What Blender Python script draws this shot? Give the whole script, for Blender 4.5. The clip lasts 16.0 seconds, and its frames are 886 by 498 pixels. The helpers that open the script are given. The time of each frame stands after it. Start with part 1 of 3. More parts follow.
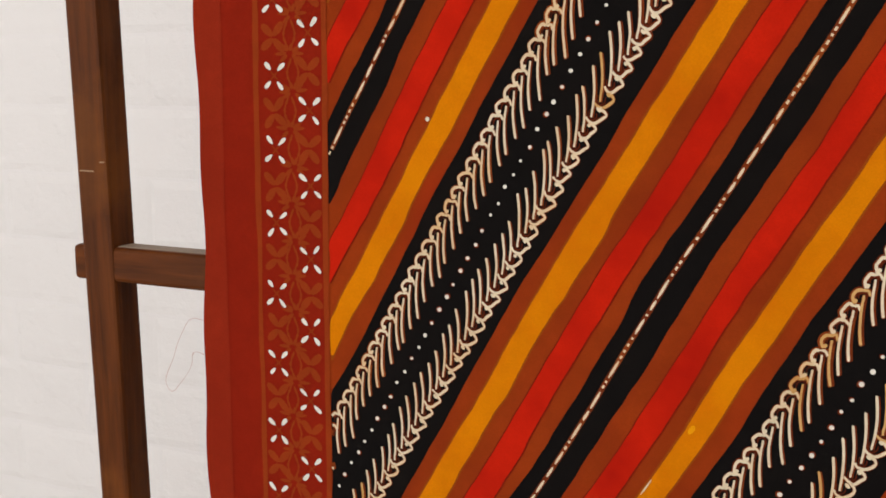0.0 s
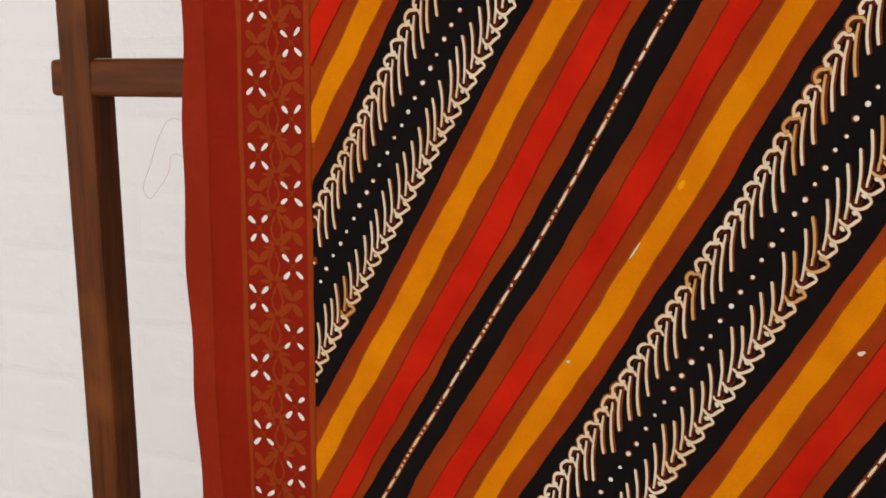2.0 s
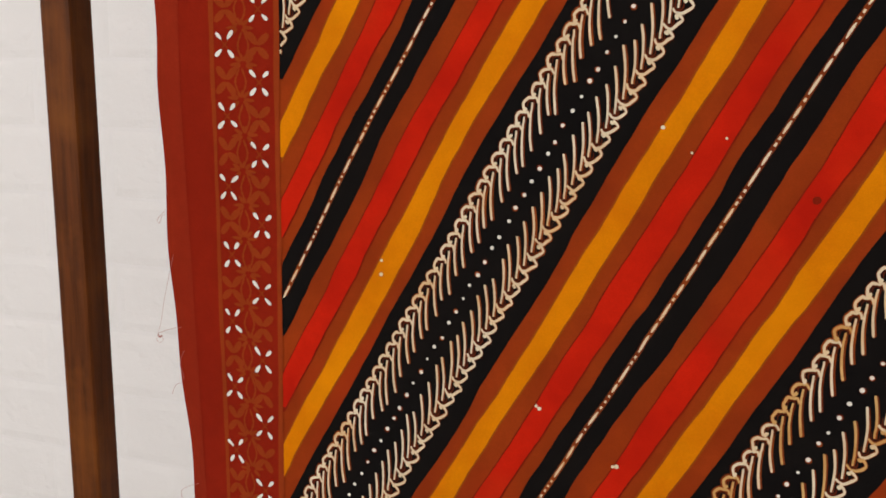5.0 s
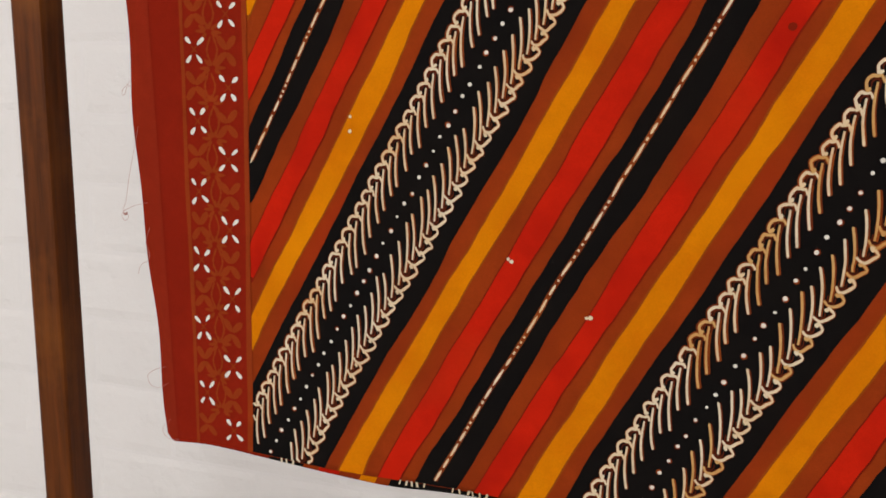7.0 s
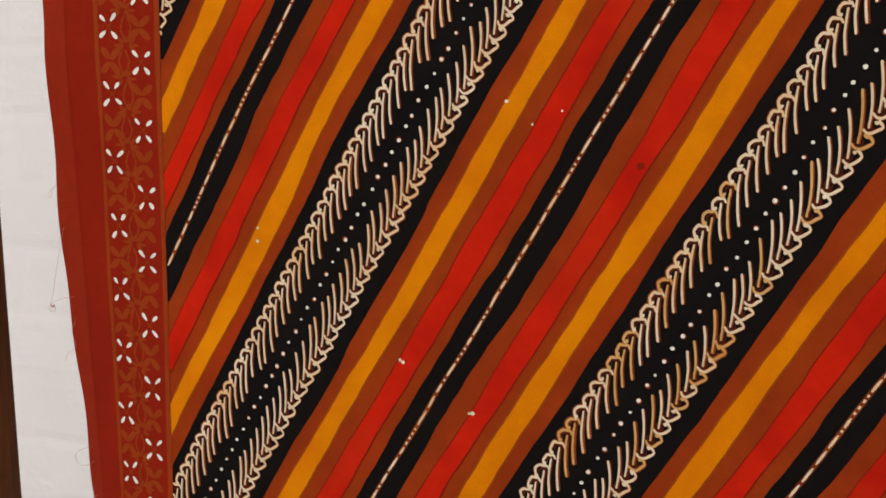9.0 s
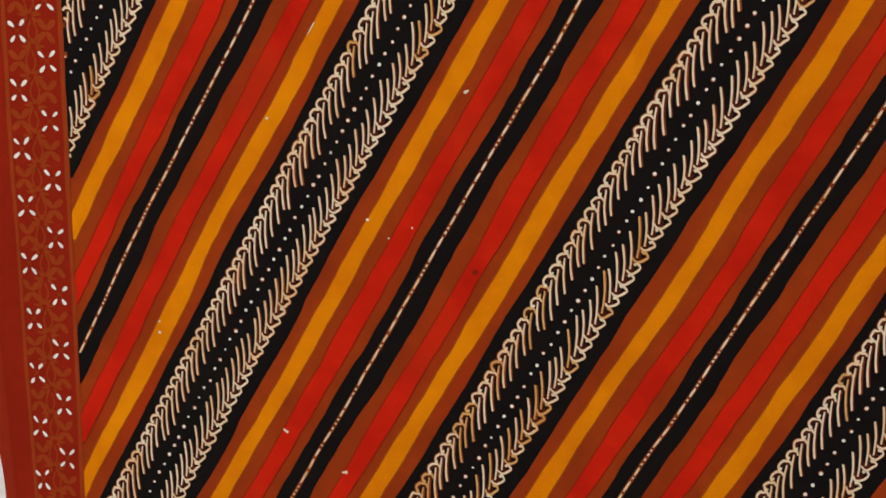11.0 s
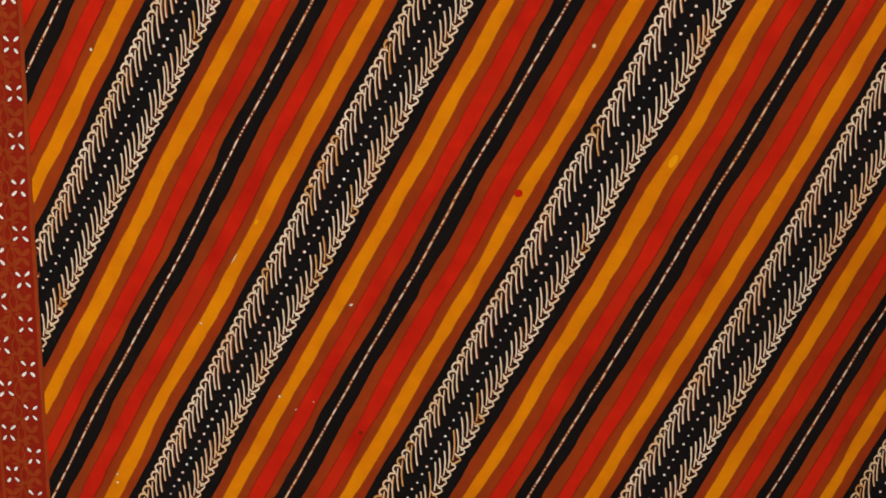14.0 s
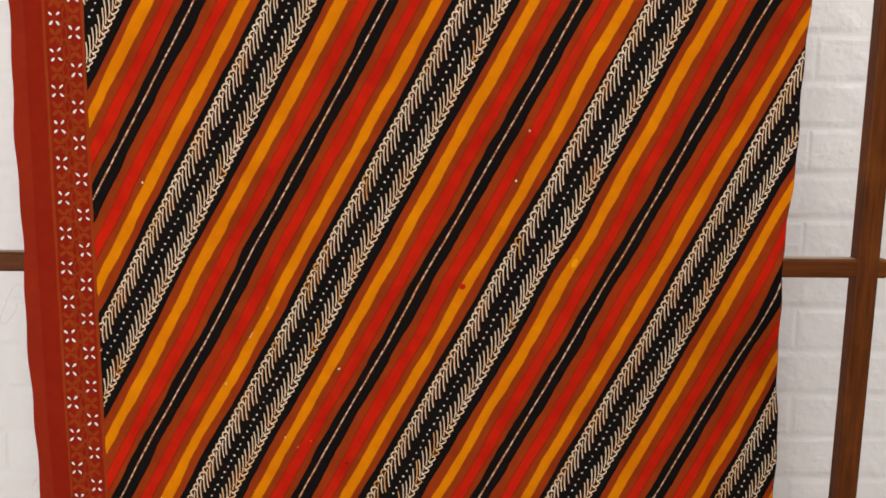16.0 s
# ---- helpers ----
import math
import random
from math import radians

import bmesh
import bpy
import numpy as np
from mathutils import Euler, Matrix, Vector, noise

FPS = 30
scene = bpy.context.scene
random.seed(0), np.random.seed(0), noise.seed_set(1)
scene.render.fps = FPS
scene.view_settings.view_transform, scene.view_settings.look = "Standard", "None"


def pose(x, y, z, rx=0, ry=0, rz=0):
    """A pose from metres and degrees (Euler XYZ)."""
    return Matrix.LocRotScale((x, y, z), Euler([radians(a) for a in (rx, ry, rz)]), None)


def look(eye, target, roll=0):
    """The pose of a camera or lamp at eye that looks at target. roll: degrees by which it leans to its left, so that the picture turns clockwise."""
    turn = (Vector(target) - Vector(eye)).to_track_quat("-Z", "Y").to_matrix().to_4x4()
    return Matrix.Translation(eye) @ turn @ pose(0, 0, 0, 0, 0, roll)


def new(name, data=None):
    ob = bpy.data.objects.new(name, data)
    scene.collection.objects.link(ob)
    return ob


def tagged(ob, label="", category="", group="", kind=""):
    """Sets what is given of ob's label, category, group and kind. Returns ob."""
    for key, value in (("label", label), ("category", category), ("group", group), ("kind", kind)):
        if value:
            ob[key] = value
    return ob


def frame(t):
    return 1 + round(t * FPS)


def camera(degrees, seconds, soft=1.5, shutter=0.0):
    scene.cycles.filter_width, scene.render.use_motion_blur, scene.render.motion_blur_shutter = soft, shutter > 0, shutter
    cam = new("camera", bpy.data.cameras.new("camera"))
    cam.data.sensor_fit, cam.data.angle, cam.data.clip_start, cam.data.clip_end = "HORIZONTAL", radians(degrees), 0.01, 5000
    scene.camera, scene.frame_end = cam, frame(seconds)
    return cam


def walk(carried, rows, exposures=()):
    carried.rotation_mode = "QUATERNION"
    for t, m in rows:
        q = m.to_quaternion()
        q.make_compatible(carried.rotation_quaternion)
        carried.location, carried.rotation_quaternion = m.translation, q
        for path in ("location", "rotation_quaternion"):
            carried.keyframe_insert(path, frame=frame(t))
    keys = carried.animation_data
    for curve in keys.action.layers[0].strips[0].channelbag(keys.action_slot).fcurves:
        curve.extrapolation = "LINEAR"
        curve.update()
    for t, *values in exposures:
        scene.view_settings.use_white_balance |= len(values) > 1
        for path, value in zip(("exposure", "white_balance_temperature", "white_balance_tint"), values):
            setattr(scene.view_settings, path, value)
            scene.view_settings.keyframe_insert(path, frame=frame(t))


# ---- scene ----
cam = camera(50.5, 16.0, soft=1.65)
METRES, EYE, TILT, LEAN, TURN = 1.46, 1.25, -9.41, -0.70, 22.86
ROWS = [
    (0.0, -0.00585, -0.0001, -0.00069, -0.823, 0.11, 0.197),
    (0.5, -0.00154, -0.00131, -0.01849, -1.19, 0.078, 0.174),
    (1.0, 0.00203, 0.00088, -0.04078, -1.899, -0.028, 0.41),
    (1.5, 0.00029, 0.00803, -0.06649, -1.794, -0.389, 0.313),
    (2.0, -0.00121, 0.01159, -0.09703, -1.13, 0.209, 0.244),
    (2.5, 0.00096, 0.01525, -0.12293, -1.05, 0.534, 0.147),
    (3.0, 0.00103, 0.01301, -0.14413, -1.254, 0.268, 0.129),
    (3.5, -0.00354, 0.00923, -0.1683, -1.653, 0.225, 0.054),
    (4.0, -0.00682, 0.00757, -0.19431, -1.997, 0.321, 0.06),
    (4.5, -0.00328, 0.00742, -0.21977, -2.485, 0.463, 0.155),
    (5.0, 0.00397, 0.01166, -0.25139, -2.584, 0.532, 0.048),
    (7.5, 0.01782, 0.02048, -0.3199, -3.66, 0.767, 0.246),
    (8.0, 0.02571, 0.0051, -0.30817, -4.099, 0.634, 0.275),
    (8.5, 0.03257, -0.01069, -0.28696, -4.798, 0.621, 0.346),
    (9.0, 0.03644, -0.02541, -0.26792, -6.109, 0.519, 0.564),
    (9.5, 0.04518, -0.04014, -0.25316, -7.779, 0.596, 0.86),
    (12.0, 0.0183, -0.1844, -0.1874, -15.6, 0.05, 2.32),
    (12.5, 0.0137, -0.2087, -0.1631, -16.81, -0.03, 2.54),
    (13.0, 0.0083, -0.2318, -0.1334, -18.22, 0.02, 2.87),
    (13.5, -0.0008, -0.269, -0.107, -19.36, -0.06, 3.05),
    (14.0, -0.0121, -0.3037, -0.0971, -20.36, -0.11, 3.26),
    (14.5, -0.0266, -0.3525, -0.0794, -21.28, 0.04, 3.43),
    (15.0, -0.0488, -0.4109, -0.0583, -21.73, -0.08, 3.48),
    (15.5, -0.0719, -0.4635, -0.0348, -22.48, -0.59, 3.76),
    (16.0, -0.093, -0.5219, -0.0174, -22.88, -0.56, 3.8),
]
walk(cam, [(t, pose(0, 0, EYE, TILT, LEAN, TURN) @ pose(METRES * x, METRES * y, METRES * z, 90 + pitch, roll, yaw)) for t, x, y, z, yaw, pitch, roll in ROWS],
     exposures=[(0, -0.06), (9, -0.05), (12, -0.06), (14.5, -0.02), (16, 0.03)])

# ---- world and lights ----
world = bpy.data.worlds.new("world")
scene.world = world
world.use_nodes = True
world.node_tree.nodes["Background"].inputs["Color"].default_value = (1.0, 0.97, 0.95, 1)
world.node_tree.nodes["Background"].inputs["Strength"].default_value = 0.3


def area_lamp(name, eye, target, width, height, power, colour):
    data = bpy.data.lights.new(name, "AREA")
    data.shape, data.size, data.size_y, data.energy, data.color = "RECTANGLE", width, height, power, colour
    ob = new(name, data)
    ob.matrix_world = look(eye, target)
    return ob


# Added key lamp behind the camera; the room's own light source is unknown.
area_lamp("key_light", (-1.35, -2.33, 1.4), (-1.35, 0.0, 1.3), 2.2, 1.7, 57.5, (1.0, 0.970, 0.945))
# Added overhead fill without a fixture, brightens the wall right of the cloth.
area_lamp("overhead_fill", (1.35, 0.15, 2.72), (1.35, 0.18, 0.0), 1.7, 0.9, 29, (1.0, 0.96, 0.93))

# ---- numbers of the place ----
CLOTH_Y = 0.532          # plane of the hanging cloth
LEFT, RIGHT = -0.403, 0.668
BOTTOM, RAIL_Z, RAIL_R = 0.538, 1.62, 0.024
BORDER = -0.3025         # where the striped field begins
K = 0.55                 # run of the diagonal stripes for each metre of rise
PERIOD = 0.2546          # stripe repeat along the width
DASH_0 = -0.1770         # dashed line at z = 0.976
Z0 = 0.97625
WALL_Y = 0.820
WALL_ROW = 0.0766


# ---- materials ----
def nodes_of(name):
    m = bpy.data.materials.new(name)
    m.use_nodes = True
    nt = m.node_tree
    return m, nt, nt.nodes["Principled BSDF"]


def node(nt, kind, **settings):
    n = nt.nodes.new(kind)
    for key, value in settings.items():
        n.inputs[key].default_value = value
    return n


def mixed(nt, factor, a, b, mode="MIX"):
    n = nt.nodes.new("ShaderNodeMix")
    n.data_type, n.blend_type = "RGBA", mode
    for socket, value in ((n.inputs[0], factor), (n.inputs[6], a), (n.inputs[7], b)):
        if isinstance(value, bpy.types.NodeSocket):
            nt.links.new(value, socket)
        else:
            socket.default_value = value
    return n.outputs[2]


def ramp(nt, source, low, high, a=0.0, b=1.0):
    n = nt.nodes.new("ShaderNodeMapRange")
    nt.links.new(source, n.inputs["Value"])
    n.inputs["From Min"].default_value, n.inputs["From Max"].default_value = low, high
    n.inputs["To Min"].default_value, n.inputs["To Max"].default_value = a, b
    return n.outputs["Result"]


def rgb(c, f=1.0):
    return (c[0] * f, c[1] * f, c[2] * f, 1)


def fabric(name, colour, blotch, amount=0.55, rough=0.85, stain=None):
    """Dyed cotton: blotchy dye, streaks from waxing, fine weave."""
    m, nt, bsdf = nodes_of(name)
    coord = nt.nodes.new("ShaderNodeTexCoord")
    place = coord.outputs["Object"]

    def noisy(scale, detail, r=0.55):
        n = node(nt, "ShaderNodeTexNoise", Scale=scale, Detail=detail, Roughness=r)
        nt.links.new(place, n.inputs["Vector"])
        return n.outputs["Fac"]
    col = mixed(nt, ramp(nt, noisy(19, 4), 0.42, 0.66, 0, amount), rgb(colour), rgb(blotch))
    col = mixed(nt, ramp(nt, noisy(62, 5, 0.62), 0.35, 0.7, 0, 0.6), col, rgb(colour, 0.8))
    col = mixed(nt, ramp(nt, noisy(900, 2), 0.35, 0.65, 0, 0.22), col, rgb(colour, 0.6))
    if stain:
        col = mixed(nt, ramp(nt, noisy(11, 2, 0.4), 0.58, 0.74, 0, 0.42), col, rgb(stain))
    nt.links.new(col, bsdf.inputs["Base Color"])
    bsdf.inputs["Roughness"].default_value = rough
    bsdf.inputs["Specular IOR Level"].default_value = 0.03
    bump = node(nt, "ShaderNodeBump", Strength=0.25, Distance=0.0006)
    nt.links.new(noisy(1400, 2), bump.inputs["Height"])
    soft = node(nt, "ShaderNodeBump", Strength=0.35, Distance=0.004)
    nt.links.new(noisy(26, 3), soft.inputs["Height"])
    nt.links.new(soft.outputs["Normal"], bump.inputs["Normal"])
    nt.links.new(bump.outputs["Normal"], bsdf.inputs["Normal"])
    return m


RUST = fabric("rust_dye", (0.285, 0.0375, 0.0058), (0.20, 0.023, 0.0045), 0.85, stain=(0.34, 0.024, 0.005))
BLACK = fabric("black_dye", (0.0066, 0.0056, 0.0054), (0.0105, 0.0078, 0.0066))
RED = fabric("red_dye", (0.53, 0.0150, 0.004), (0.31, 0.0065, 0.003), 0.8, stain=(0.40, 0.030, 0.006))
RED_EDGE = fabric("dark_red_dye", (0.18, 0.012, 0.004), (0.27, 0.020, 0.006))
YELLOW = fabric("yellow_dye", (0.67, 0.203, 0.0012), (0.56, 0.138, 0.0012), 0.85, stain=(0.72, 0.25, 0.0015))
BRIGHT = fabric("pale_yellow_dye", (0.80, 0.34, 0.004), (0.70, 0.25, 0.003))
YELLOW_EDGE = fabric("orange_dye", (0.29, 0.062, 0.006), (0.23, 0.045, 0.006))
TAN = fabric("orange_stained_cream", (0.64, 0.39, 0.15), (0.46, 0.19, 0.04), 0.9)
CREAM = fabric("undyed_cream", (0.76, 0.66, 0.48), (0.64, 0.37, 0.13), 0.85)
WHITE = fabric("undyed_white", (0.78, 0.74, 0.66), (0.70, 0.64, 0.54))
BROWN = fabric("bled_brown_dye", (0.16, 0.028, 0.007), (0.35, 0.078, 0.012), 0.85)
DARK = fabric("dark_brown_dye", (0.10, 0.017, 0.006), (0.022, 0.007, 0.005), 0.9)
CRIMSON = fabric("crimson_dye", (0.240, 0.0142, 0.0048), (0.195, 0.0108, 0.0040))
HEM = fabric("hem_crimson", (0.262, 0.0215, 0.0075), (0.205, 0.0140, 0.0055))
ORANGE = fabric("border_rust_dye", (0.275, 0.039, 0.008), (0.23, 0.031, 0.007))


def wood(name, stretch):
    """Varnished dark wood; stretch is small along the grain."""
    m, nt, bsdf = nodes_of(name)
    coord = nt.nodes.new("ShaderNodeTexCoord")
    mapping = nt.nodes.new("ShaderNodeMapping")
    mapping.inputs["Scale"].default_value = stretch
    nt.links.new(coord.outputs["Object"], mapping.inputs["Vector"])

    def noisy(scale, detail, vector):
        n = node(nt, "ShaderNodeTexNoise", Scale=scale, Detail=detail, Roughness=0.6)
        nt.links.new(vector, n.inputs["Vector"])
        return n.outputs["Fac"]
    grain = noisy(160, 6, mapping.outputs["Vector"])
    col = mixed(nt, ramp(nt, grain, 0.3, 0.7), (0.056, 0.0148, 0.0032, 1), (0.130, 0.036, 0.0064, 1))
    wear = noisy(9, 5, coord.outputs["Object"])
    col = mixed(nt, ramp(nt, wear, 0.52, 0.70, 0, 0.6), col, (0.195, 0.061, 0.0095, 1))
    knots = noisy(30, 2, mapping.outputs["Vector"])
    col = mixed(nt, ramp(nt, knots, 0.6, 0.75, 0, 0.6), col, (0.024, 0.008, 0.003, 1))
    nt.links.new(col, bsdf.inputs["Base Color"])
    nt.links.new(ramp(nt, grain, 0.2, 0.8, 0.32, 0.5), bsdf.inputs["Roughness"])
    bsdf.inputs["Specular IOR Level"].default_value = 0.09
    bump = node(nt, "ShaderNodeBump", Strength=0.3, Distance=0.0015)
    nt.links.new(grain, bump.inputs["Height"])
    nt.links.new(bump.outputs["Normal"], bsdf.inputs["Normal"])
    return m


def plaster(name, colour, dirt, bump_distance):
    m, nt, bsdf = nodes_of(name)
    coord = nt.nodes.new("ShaderNodeTexCoord")
    geo = nt.nodes.new("ShaderNodeNewGeometry")

    def noisy(scale, detail, r=0.55):
        n = node(nt, "ShaderNodeTexNoise", Scale=scale, Detail=detail, Roughness=r)
        nt.links.new(geo.outputs["Position"], n.inputs["Vector"])
        return n.outputs["Fac"]
    info = nt.nodes.new("ShaderNodeObjectInfo")
    col = mixed(nt, ramp(nt, info.outputs["Random"], 0, 1, 0, 0.35), rgb(colour), rgb(colour, 0.93))
    col = mixed(nt, ramp(nt, noisy(7, 6, 0.65), 0.52, 0.78, 0, 0.4), col, rgb(dirt))
    nt.links.new(col, bsdf.inputs["Base Color"])
    bsdf.inputs["Roughness"].default_value = 0.62
    bsdf.inputs["Specular IOR Level"].default_value = 0.3
    rough = node(nt, "ShaderNodeBump", Strength=0.5, Distance=bump_distance)
    nt.links.new(noisy(24, 4, 0.5), rough.inputs["Height"])
    fine = node(nt, "ShaderNodeBump", Strength=0.3, Distance=0.001)
    nt.links.new(noisy(420, 3), fine.inputs["Height"])
    dents = node(nt, "ShaderNodeBump", Strength=0.3, Distance=bump_distance * 0.4)
    nt.links.new(ramp(nt, noisy(30, 2, 0.5), 0.55, 0.72), dents.inputs["Height"])
    nt.links.new(rough.outputs["Normal"], dents.inputs["Normal"])
    nt.links.new(dents.outputs["Normal"], fine.inputs["Normal"])
    nt.links.new(fine.outputs["Normal"], bsdf.inputs["Normal"])
    return m


WOOD = wood("dark_stained_wood", (1, 1, 0.06))
WOOD_ACROSS = wood("dark_stained_wood_across", (0.06, 1, 1))
SCRATCH = plaster("bare_wood_scratch", (0.36, 0.24, 0.14), (0.25, 0.15, 0.08), 0.001)
# Pale colour that paints the reflected light on the crossbar's top.
TOP_SHEEN = plaster("pale_sheen_wood", (0.30, 0.225, 0.165), (0.12, 0.065, 0.035), 0.001)
BRICK = plaster("white_painted_brick", (0.77, 0.757, 0.752), (0.71, 0.695, 0.685), 0.0065)
JOINT = plaster("white_painted_joint", (0.77, 0.757, 0.757), (0.70, 0.685, 0.68), 0.002)
PAINT = plaster("plain_white_paint", (0.78, 0.76, 0.74), (0.70, 0.68, 0.65), 0.001)
FLOOR = plaster("grey_floor", (0.47, 0.44, 0.41), (0.28, 0.25, 0.22), 0.001)
THREAD, _nt, _b = nodes_of("pink_thread")
_b.inputs["Base Color"].default_value, _b.inputs["Roughness"].default_value = (0.42, 0.20, 0.17, 1), 0.9


# ---- mesh helpers ----
def part(name, bm, material, parent, label="", smooth=False):
    mesh = bpy.data.meshes.new(name)
    bm.to_mesh(mesh)
    bm.free()
    return part_of(name, mesh, material, parent, label, smooth)


def part_of(name, mesh, material, parent, label="", smooth=False):
    if material and not mesh.materials:
        mesh.materials.append(material)
    if smooth:
        mesh.polygons.foreach_set("use_smooth", [True] * len(mesh.polygons))
    ob = new(name, mesh)
    ob.parent = parent
    if label:
        tagged(ob, label)
    return ob


def box(bm, a, b, bevel=0.0, segments=2):
    res = bmesh.ops.create_cube(bm, size=1)
    vs = res["verts"]
    for v in vs:
        v.co = Vector([a[i] + (v.co[i] + 0.5) * (b[i] - a[i]) for i in range(3)])
    if bevel:
        es = list({e for v in vs for e in v.link_edges})
        bmesh.ops.bevel(bm, geom=es, offset=bevel, segments=segments, affect="EDGES", profile=0.5)


def boxed(name, a, b, material, parent=None, bevel=0.0, label=""):
    bm = bmesh.new()
    box(bm, a, b, bevel)
    return part(name, bm, material, parent, label)


# ---- the room ----
def room():
    tagged(boxed("floor", (-2.6, -2.45, -0.1), (2.8, 1.0, 0.0), FLOOR), "plain grey floor under the rack", "floor", kind="structure")
    tagged(boxed("ceiling", (-2.6, -2.45, 2.8), (2.8, 1.0, 2.9), PAINT), "plain white ceiling", "ceiling", kind="structure")
    tagged(boxed("wall_west", (-2.7, -2.45, 0), (-2.6, 1.0, 2.8), PAINT), "plain white side wall", "wall", kind="structure")
    tagged(boxed("wall_east", (2.8, -2.45, 0), (2.9, 1.0, 2.8), PAINT), "plain white side wall", "wall", kind="structure")
    bm = bmesh.new()                   # unseen wall, its opening made up to hold the added key lamp
    for a, b in (((-2.6, -2.45, 0.0), (2.8, -2.3, 0.5)), ((-2.6, -2.45, 2.3), (2.8, -2.3, 2.8)), ((-2.6, -2.45, 0.5), (-2.5, -2.3, 2.3)), ((-0.2, -2.45, 0.5), (2.8, -2.3, 2.3))):
        box(bm, a, b)
    tagged(part("wall_south", bm, PAINT, None), "plain white wall out of view, with an opening added for the key lamp", "wall", kind="structure")
    return tagged(boxed("wall_north", (-2.6, WALL_Y + 0.005, 0), (2.8, WALL_Y + 0.12, 2.8), JOINT),
                  "white painted wall clad in rough bricks", "wall", kind="structure")


wall_north = room()


# ---- the rack ----
def rack():
    root = tagged(new("display_rack"), "dark brown stained wooden rack that carries a hanging cloth", "rack")
    root.location = (0, 0, 0)
    lean = 0.031                       # the rack leans: its top is nearer

    def y_at(z):
        return -lean * (z - 1.12)

    def leaned(bm):
        for v in bm.verts:
            v.co.y += y_at(v.co.z)
        return bm
    for x0, x1 in ((-0.530, -0.501), (0.7615, 0.7935)):
        bm = bmesh.new()
        box(bm, (x0, 0.553, 0.03), (x1, 0.580, 1.665), 0.003)
        leaned(bm)
        part("post", bm, WOOD, root)
        bm = bmesh.new()
        box(bm, (x0 - 0.004, 0.36, 0.0), (x1 + 0.004, 0.76 - 0.03, 0.036), 0.004)
        for v in bm.verts:
            v.co.y += y_at(0)
        part("foot", bm, WOOD, root)
    for x0, x1, z in ((-0.526, -0.513, 1.1895), (-0.507, -0.503, 1.1965)):
        bm = bmesh.new()
        box(bm, (x0, 0.5500 - 0.0002, z), (x1, 0.5512, z + 0.0009), 0.0002, 1)
        part("scratch", bm, SCRATCH, root, "pale scratch on the dark wood")
    bm = bmesh.new()
    box(bm, (-0.5415, 0.5545, 1.1050), (0.807, 0.5765, 1.1325), 0.0042, 3)
    bar = part("crossbar", bm, WOOD_ACROSS, root, "rounded crossbar with ends pegged through the posts")
    # Thin pale slab: the sheen on the bar's top, put in as colour.
    bm = bmesh.new()
    box(bm, (-0.5000, 0.5580, 1.1322), (0.7605, 0.5745, 1.1330), 0.0003, 1)
    part("worn_top", bm, TOP_SHEEN, bar, "pale strip painted for the light reflected on the crossbar's top")
    bm = bmesh.new()
    res = bmesh.ops.create_cone(bm, cap_ends=True, segments=24, radius1=RAIL_R - 0.002, radius2=RAIL_R - 0.002, depth=1.30)
    bmesh.ops.transform(bm, matrix=pose(0.133, CLOTH_Y + RAIL_R, RAIL_Z, 0, 90, 0), verts=res["verts"])
    part("top_rail", bm, WOOD_ACROSS, root, smooth=True)
    return root


rack()


# ---- the cloth ----
def smooth_step(a, b, x):
    t = min(1.0, max(0.0, (x - a) / (b - a)))
    return t * t * (3 - 2 * t)


def surface(u, v):
    """Where the flat cloth's point (u, v) hangs: curled back at both side edges, over the rail at the top."""
    x, z, y = u, v, CLOTH_Y
    s = max(0.0, -0.25 - u)
    r = 8.5 * min(1.0, max(0.0, (0.90 - v) / 0.36))
    y += r * s ** 3
    z -= 0.43 * r * s ** 3
    x += 0.9 * r * r * s ** 5
    fade = 1 - smooth_step(1.42, 1.6, v)
    y -= 0.015 * math.exp(-((u - 0.27) / 0.16) ** 2) * fade
    s = max(0.0, (u - 0.38) / 0.288)
    slack = math.exp(-((v - 1.09) / 0.17) ** 2)
    low = smooth_step(1.09, 0.96, v)
    y += (0.0190 + 0.004 * low) * fade * s ** 2
    x -= 0.0125 * slack * s ** 3
    back = 0.070 * smooth_step(0.37, 0.74, u) ** 1.2 * smooth_step(1.11, 0.90, v)
    x, y, z = x + 0.35 * back, y + back, z - 0.30 * back
    calm = 1 - smooth_step(1.4, 1.6, v)
    y -= calm * 0.0016 * (math.sin(9.0 * u + 2.2 * v + 0.8) + 0.7 * math.sin(17.0 * u - 6.0 * v + 2.0))
    edge = smooth_step(LEFT + 0.02, LEFT, u)
    x += edge * 0.0016 * (math.sin(23 * v) + 0.6 * math.sin(61 * v + 1))
    edge = smooth_step(RIGHT - 0.02, RIGHT, u)
    x += edge * 0.0013 * (math.sin(31 * v) + 0.6 * math.sin(77 * v + 1))
    low = smooth_step(BOTTOM + 0.03, BOTTOM, v)
    z += 0.006 * smooth_step(LEFT + 0.020, LEFT, u) ** 2 * low
    z += low * (0.0016 * math.sin(14 * u) + 0.001 * math.sin(37 * u + 1))
    if v > RAIL_Z:
        a = min((v - RAIL_Z) / RAIL_R, math.pi)
        over = max(0.0, v - RAIL_Z - math.pi * RAIL_R)
        y, z = CLOTH_Y + RAIL_R - RAIL_R * math.cos(a), RAIL_Z + RAIL_R * math.sin(a) - over
    return Vector((x, y, z))


def lifted(u, v, h):
    e = 0.002
    n = (surface(u + e, v) - surface(u - e, v)).cross(surface(u, v + e) - surface(u, v - e)).normalized()
    return surface(u, v) + n * h


